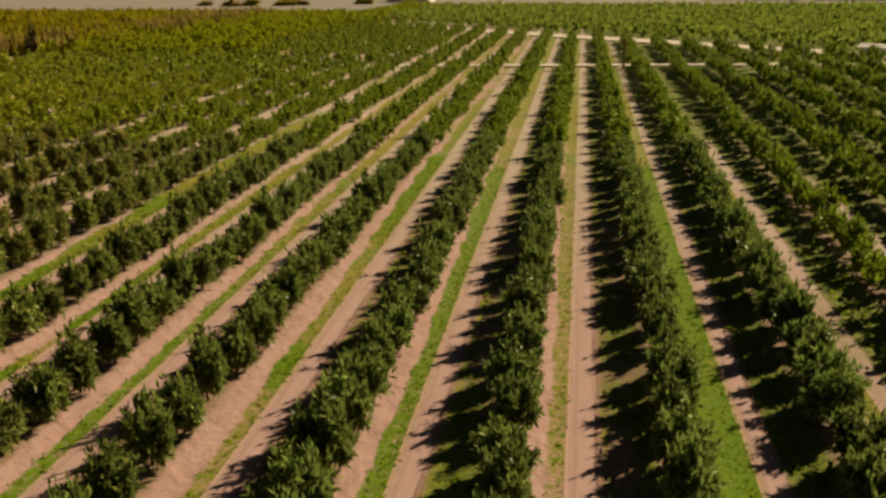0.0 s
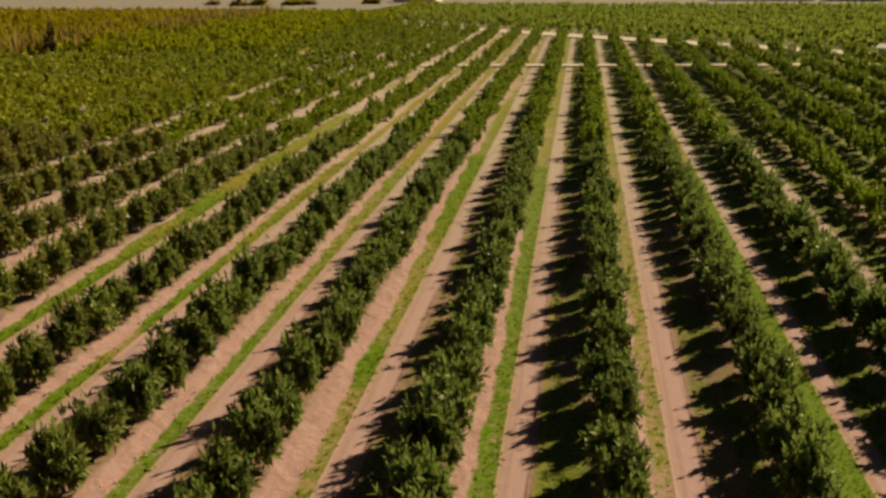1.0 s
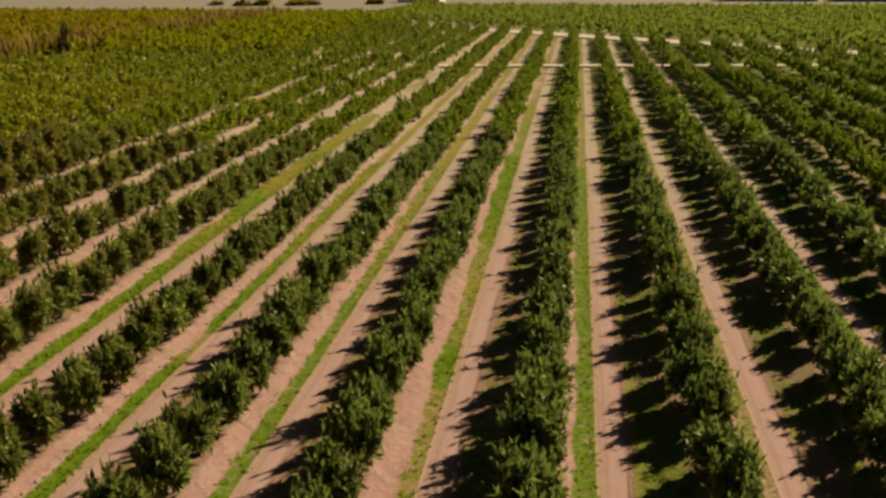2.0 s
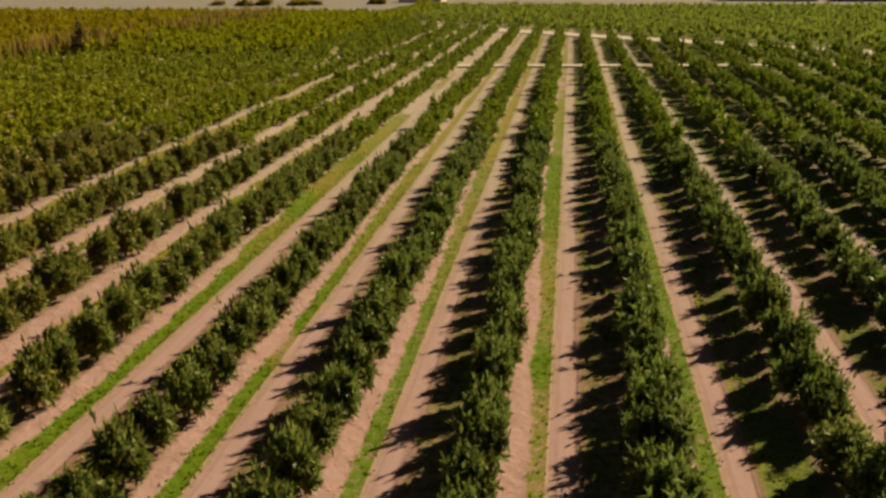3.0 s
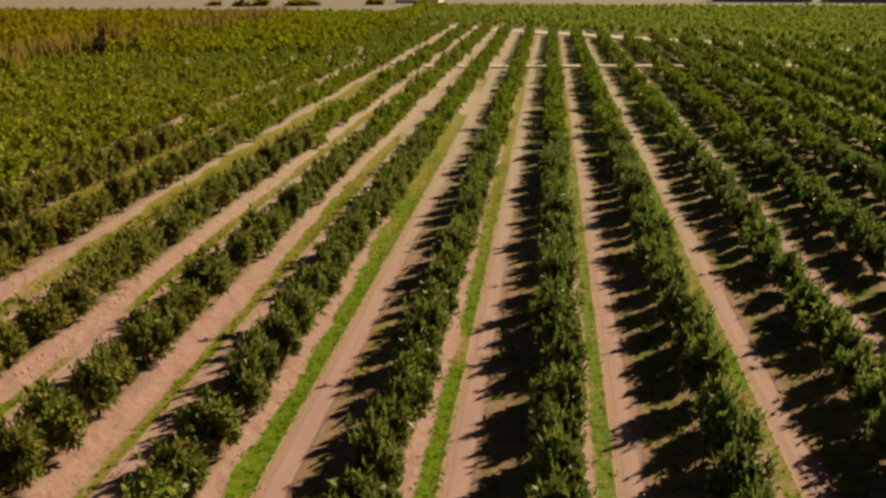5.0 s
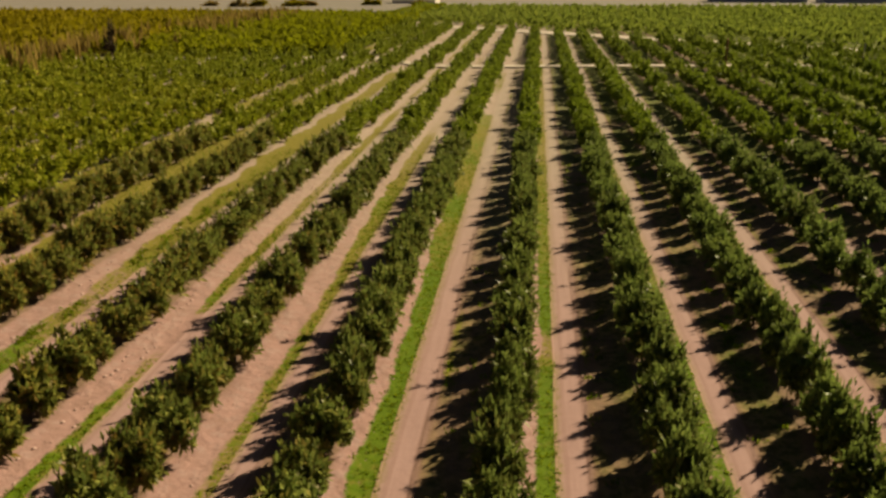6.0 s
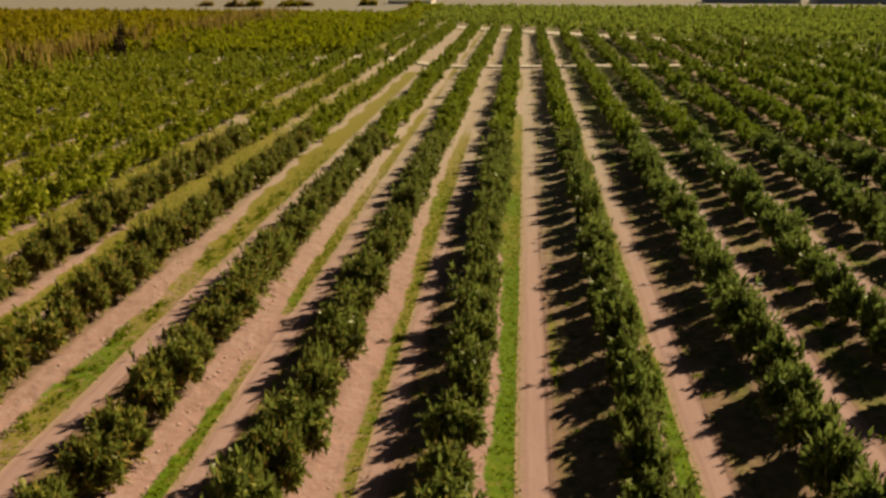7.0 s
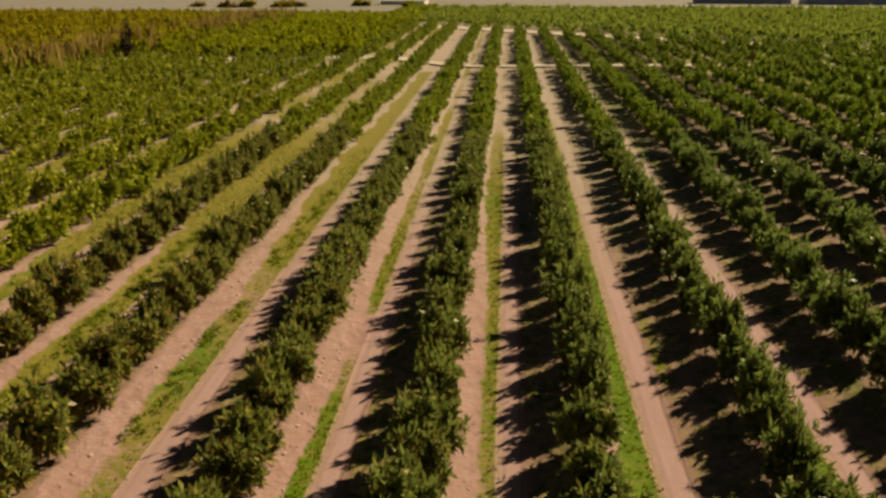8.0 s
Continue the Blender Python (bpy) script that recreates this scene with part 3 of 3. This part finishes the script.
models = [orchard_tree(100 + i) for i in range(8)]
for i, (x, y, z, turn, s, h) in enumerate(near_spots):
    m = pose(x, y, z, 0, 0, math.degrees(turn)) @ Matrix.Diagonal((s, s, h, 1))
    if i < len(models):
        models[i].matrix_basis = m
    else:
        copy_thing(models[int(rng.integers(0, 8))], m).matrix_basis = m

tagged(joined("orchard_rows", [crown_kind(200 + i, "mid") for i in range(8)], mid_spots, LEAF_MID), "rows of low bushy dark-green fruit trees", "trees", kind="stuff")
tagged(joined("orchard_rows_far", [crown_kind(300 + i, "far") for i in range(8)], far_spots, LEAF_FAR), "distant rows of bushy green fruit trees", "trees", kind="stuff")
tagged(joined("yellowing_orchard", [crown_kind(400 + i, "speck") for i in range(8)], yellow_spots, LEAF_DRY), "far block of dense yellowish-olive orchard trees", "trees", kind="stuff")
tagged(joined("olive_orchard", [crown_kind(600 + i, "speck") for i in range(8)], olive_spots, LEAF_OLIVE), "far block of dense olive-green orchard trees", "trees", kind="stuff")
tagged(joined("far_orchard", [crown_kind(500 + i, "speck") for i in range(8)], back_spots, LEAF_FRESH), "far block of fresh green orchard trees behind the road", "trees", kind="stuff")

# ---- grass of the strips ----
def grass_strips():
    rng = np.random.default_rng(5)
    pts = []
    for k in range(-4, 13):
        for y in np.arange(12.5, 62, 0.1):
            if not in_view(edge(k), y):
                continue
            cover, fresh = lane_grass(k, y)
            for _ in range(rng.poisson(2.6 * cover * cover)):
                x = edge(k) + 0.06 - rng.random() ** 1.2 * 1.15 * strip_width(k, y, cover)
                pts.append((x, y + rng.uniform(-0.05, 0.05), bed_z(x, y) - 0.01))
    # rank tufts beside the seventh and eighth tracks
    for k, y0, y1 in ((8, 18.0, 29.0), (8, 34.0, 48.0), (9, 16.0, 40.0)):
        for y in np.arange(y0, y1, 0.22):
            if rng.random() < 0.55:
                x = edge(k) - rng.uniform(0.3, 1.0)
                for _ in range(14):
                    px, py = x + rng.normal(0, 0.09), y + rng.normal(0, 0.12)
                    pts.append((px, py, bed_z(px, py) + rng.uniform(0.0, 0.1)))
    pts = np.array(pts)
    per = 3
    base = np.repeat(pts, per, axis=0) + rng.normal(0, 0.04, (len(pts) * per, 3)) * np.array([1, 1, 0])
    ways = rng.normal(0, 0.7, base.shape) + np.array([0, 0, 0.7])
    v = leaves(rng, base, ways, 0.1, 0.06)
    ob = new("grass", sheet("grass", v, np.arange(len(v)).reshape(-1, 4), GRASS))
    return tagged(ob, "green and straw-coloured grass along the wheel tracks", "grass", kind="stuff")


grass_strips()


def weed_clumps():
    """Low herbs between the tracks and the trees."""
    rng = np.random.default_rng(23)
    pts = []
    for k in range(-5, 12):
        for y in np.arange(12.5, 62, 0.25):
            x = x_at(rng.uniform(0.24, 0.52) - k)
            lush = lane_weeds(k, y) + 0.9 * noise.noise((x * 0.5, y * 0.35, 6.0)) - 0.25
            if in_view(x, y) and rng.random() < lush:
                pts.append((x, y, bed_z(x, y) - 0.02))
    pts = np.repeat(np.array(pts), 16, axis=0)
    pts = pts + rng.normal(0, 0.11, pts.shape) * np.array([1, 1, 0.1])
    ways = rng.normal(0, 0.6, pts.shape) + np.array([0, 0, 0.8])
    v = leaves(rng, pts, ways, 0.17, 0.07)
    ob = new("weeds", sheet("weeds", v, np.arange(len(v)).reshape(-1, 4), GRASS))
    return tagged(ob, "low yellowish-green weeds between the tracks and trees", "weeds", kind="stuff")


weed_clumps()


def clods():
    """Loose lumps of soil on the shoulders of the tree beds."""
    rng = np.random.default_rng(17)
    verts, faces = [], []
    for k in range(-3, 11):
        for y in np.arange(12.5, 50, 0.12):
            if not in_view(edge(k), y) or rng.random() < (0.45 if k in (7, 8) else 0.72):
                continue
            v = rng.uniform(0.76, 0.9)
            x = x_at(v - 1.0 - k)
            z = bed_z(x, y)
            r_ = 0.015 + (0.13 if k in (7, 8) else 0.06) * rng.random() ** 3
            n = len(verts)
            for dx, dy, dz in ((1, 0.2, 0), (-0.1, 1, 0), (-1, -0.1, 0), (0.1, -1, 0), (0.1, 0, 0.32), (0, 0, -0.6)):
                j = r_ * rng.uniform(0.7, 1.3)
                verts.append((x + dx * j, y + dy * j, z + dz * j))
            for a in range(4):
                faces.append((n + a, n + (a + 1) % 4, n + 4))
                faces.append((n + (a + 1) % 4, n + a, n + 5))
    return tagged(new("clods", sheet("clods", verts, faces, CLOD)), "loose lumps of pinkish-brown soil beside the tree rows", "soil", kind="stuff")


clods()


# ---- things in the distance ----
def lone_tree(x, y, high):
    rng = np.random.default_rng(77)
    root = new("lone_tree")
    bm = bmesh.new()
    tube(bm, (0, 0, -0.2), (0.1, 0, high * 0.55), 0.16, 0.08)
    tube(bm, (0.1, 0, high * 0.5), (0.4, 0.2, high * 0.8), 0.07, 0.03, 5)
    tube(bm, (0.05, 0, high * 0.4), (-0.5, -0.2, high * 0.7), 0.07, 0.03, 5)
    part("trunk", bm, BARK, root)
    v = crown_points(rng, 90, 8, 0.95, 0.95, 0.4, high, 0.5, 0.25)
    crown = new("crown", sheet("crown", v, np.arange(len(v)).reshape(-1, 4), LEAF_DARK))
    crown.parent = root
    root.location = (x, y, 0.1)
    return tagged(root, "dark brownish tree standing alone above the orchard", "tree")


lone_tree(-89.7, 128.5, 5.0)


def pole(name, x, y, high, r, mat, label):
    root = new(name)
    bm = bmesh.new()
    tube(bm, (0, 0, -0.3), (0, 0, high), r, r * 0.85, 10)
    part("shaft", bm, mat, root)
    bm = bmesh.new()
    tube(bm, (0, 0, high), (0, 0, high + 0.08), r * 1.3, r * 0.9, 10)
    part("cap", bm, mat, root)
    root.location = (x, y, 0.1)
    return tagged(root, label, "pole")


pole("post", 6.2, 123.6, 4.2, 0.17, POST, "rust-brown post beside the cross path")
pole("pole", 27.4, 129.8, 3.2, 0.1, PALE, "thin pale pole among the tree rows")
pole("pole", 32.0, 130.0, 3.2, 0.1, PALE, "thin pale pole among the tree rows")


def building(name, x, y, w, d, h, wall, label, turn=0.0):
    root = new(name)
    bm = bmesh.new()
    block(bm, (-w / 2, -d / 2, -0.2), (w / 2, d / 2, h))
    part("wall", bm, wall, root)
    bm = bmesh.new()
    made = [bm.verts.new(p) for p in ((-w / 2 - 0.4, -d / 2 - 0.4, h), (w / 2 + 0.4, -d / 2 - 0.4, h), (w / 2 + 0.4, d / 2 + 0.4, h), (-w / 2 - 0.4, d / 2 + 0.4, h), (-w / 2 - 0.4, 0, h + d * 0.18), (w / 2 + 0.4, 0, h + d * 0.18))]
    for f in ((0, 1, 5, 4), (2, 3, 4, 5), (0, 4, 3), (1, 2, 5), (0, 3, 2, 1)):
        bm.faces.new([made[i] for i in f])
    part("roof", bm, ROOF, root)
    root.location, root.rotation_euler = (x, y, 0), (0, 0, turn)
    return tagged(root, label, "building")


# a low farm building, hedges and shade nets at the edge of the far fields
building("packing_shed", -74.5, 376.0, 19, 13, 1.7, WALL, "long pale shed behind the far orchard", -0.05)

building("pump_house", 47.6, 147.5, 4.4, 3.0, 1.25, WALL, "low pale concrete pump house beside the dirt road", -0.6)


def shade_house(x, y, w, d, h, turn):
    """A flat house of dark netting on posts."""
    root = new("shade_house")
    bm = bmesh.new()
    block(bm, (-w / 2, -d / 2, h), (w / 2, d / 2, h + 0.15))
    part("roof_net", bm, NET, root, "dark roof netting")
    for lo, hi in (((-w / 2, -d / 2, 0), (w / 2, -d / 2 + 0.12, h)), ((-w / 2, d / 2 - 0.12, 0), (w / 2, d / 2, h)), ((-w / 2, -d / 2 + 0.12, 0), (-w / 2 + 0.12, d / 2 - 0.12, h)), ((w / 2 - 0.12, -d / 2 + 0.12, 0), (w / 2, d / 2 - 0.12, h))):
        bm = bmesh.new()
        block(bm, lo, hi)
        part("side_net", bm, NET, root)
    for i in range(int(w // 12) + 1):
        bm = bmesh.new()
        tube(bm, (-w / 2 + 12 * i, -d / 2 - 0.12, -0.3), (-w / 2 + 12 * i, -d / 2 - 0.12, h + 0.3), 0.1, 0.1, 8)
        part("post", bm, PALE, root)
    root.location, root.rotation_euler = (x, y, 0), (0, 0, turn)
    return tagged(root, "long dark shade-net house behind the far orchard", "shade house", "shade houses")


shade_house(75, 396, 40, 16, 3.6, -0.1)
shade_house(133, 388, 65, 16, 3.6, -0.1)


def hedge_tree(seed, x, y, high):
    rng = np.random.default_rng(seed)
    root = new("field_tree")
    bm = bmesh.new()
    tube(bm, (0, 0, -0.2), (0, 0, high * 0.6), 0.2, 0.1)
    for a in range(4):
        tube(bm, (0, 0, high * 0.35), (math.cos(a * 1.6) * high * 0.25, math.sin(a * 1.6) * high * 0.25, high * 0.65), 0.08, 0.03, 5)
    part("trunk", bm, BARK, root)
    v = crown_points(rng, 90, 6, high * 0.7, high * 0.65, -0.4 * high, high * 0.85, 1.1, 0.6)
    crown = new("crown", sheet("crown", v, np.arange(len(v)).reshape(-1, 4), LEAF_DRY if seed % 3 else LEAF_STRAW))
    crown.parent = root
    root.location, root.scale = (x, y, 0), (1.9, 1.2, 0.85)
    return tagged(root, "leafy tree at the edge of the far fields", "tree", "field edge trees")


rng = np.random.default_rng(31)
for i, (x, y, h) in enumerate(((-140, 333, 3.7), (-134, 338, 4.1), (-120, 340, 4.5), (-115, 344, 3.3), (-90, 353, 3.7), (-68, 344, 3.3), (-155, 341, 2.9))):
    hedge_tree(60 + i, x, y, 0.62 * h)


def stalks():
    """A belt of tall dry stalks between the olive trees and the yellowing block."""
    rng = np.random.default_rng(9)
    pts = []
    while len(pts) < 380:
        y = rng.uniform(100, 250)
        x = -97 + 4.5 * rng.normal() + 4 * noise.noise((y * 0.025, 3.0, 0.0))
        if in_view(x, y) and noise.noise((x * 0.06, y * 0.05, 2.0)) > -0.25 and math.hypot(x + 89.7, y - 128.5) > 4:
            pts.append((x, y, 0.3))
    pts = np.repeat(np.array(pts), 4, axis=0)
    pts = pts + rng.normal(0, 0.12, pts.shape) * np.array([1, 1, 3.0])
    pts[:, 2] = np.maximum(pts[:, 2], 0.1)
    lean = np.repeat(rng.normal(0, 0.12, (len(pts) // 4, 3)), 4, axis=0)
    v = leaves(rng, pts, lean + rng.normal(0, 0.05, pts.shape) + np.array([0.05, 0, 1.0]), 3.3, 0.42)
    ob = new("dry_stalks", sheet("dry_stalks", v, np.arange(len(v)).reshape(-1, 4), LEAF_STRAW))
    return tagged(ob, "belt of tall dry brownish stalks beside the yellowing trees", "plants", kind="stuff")


stalks()
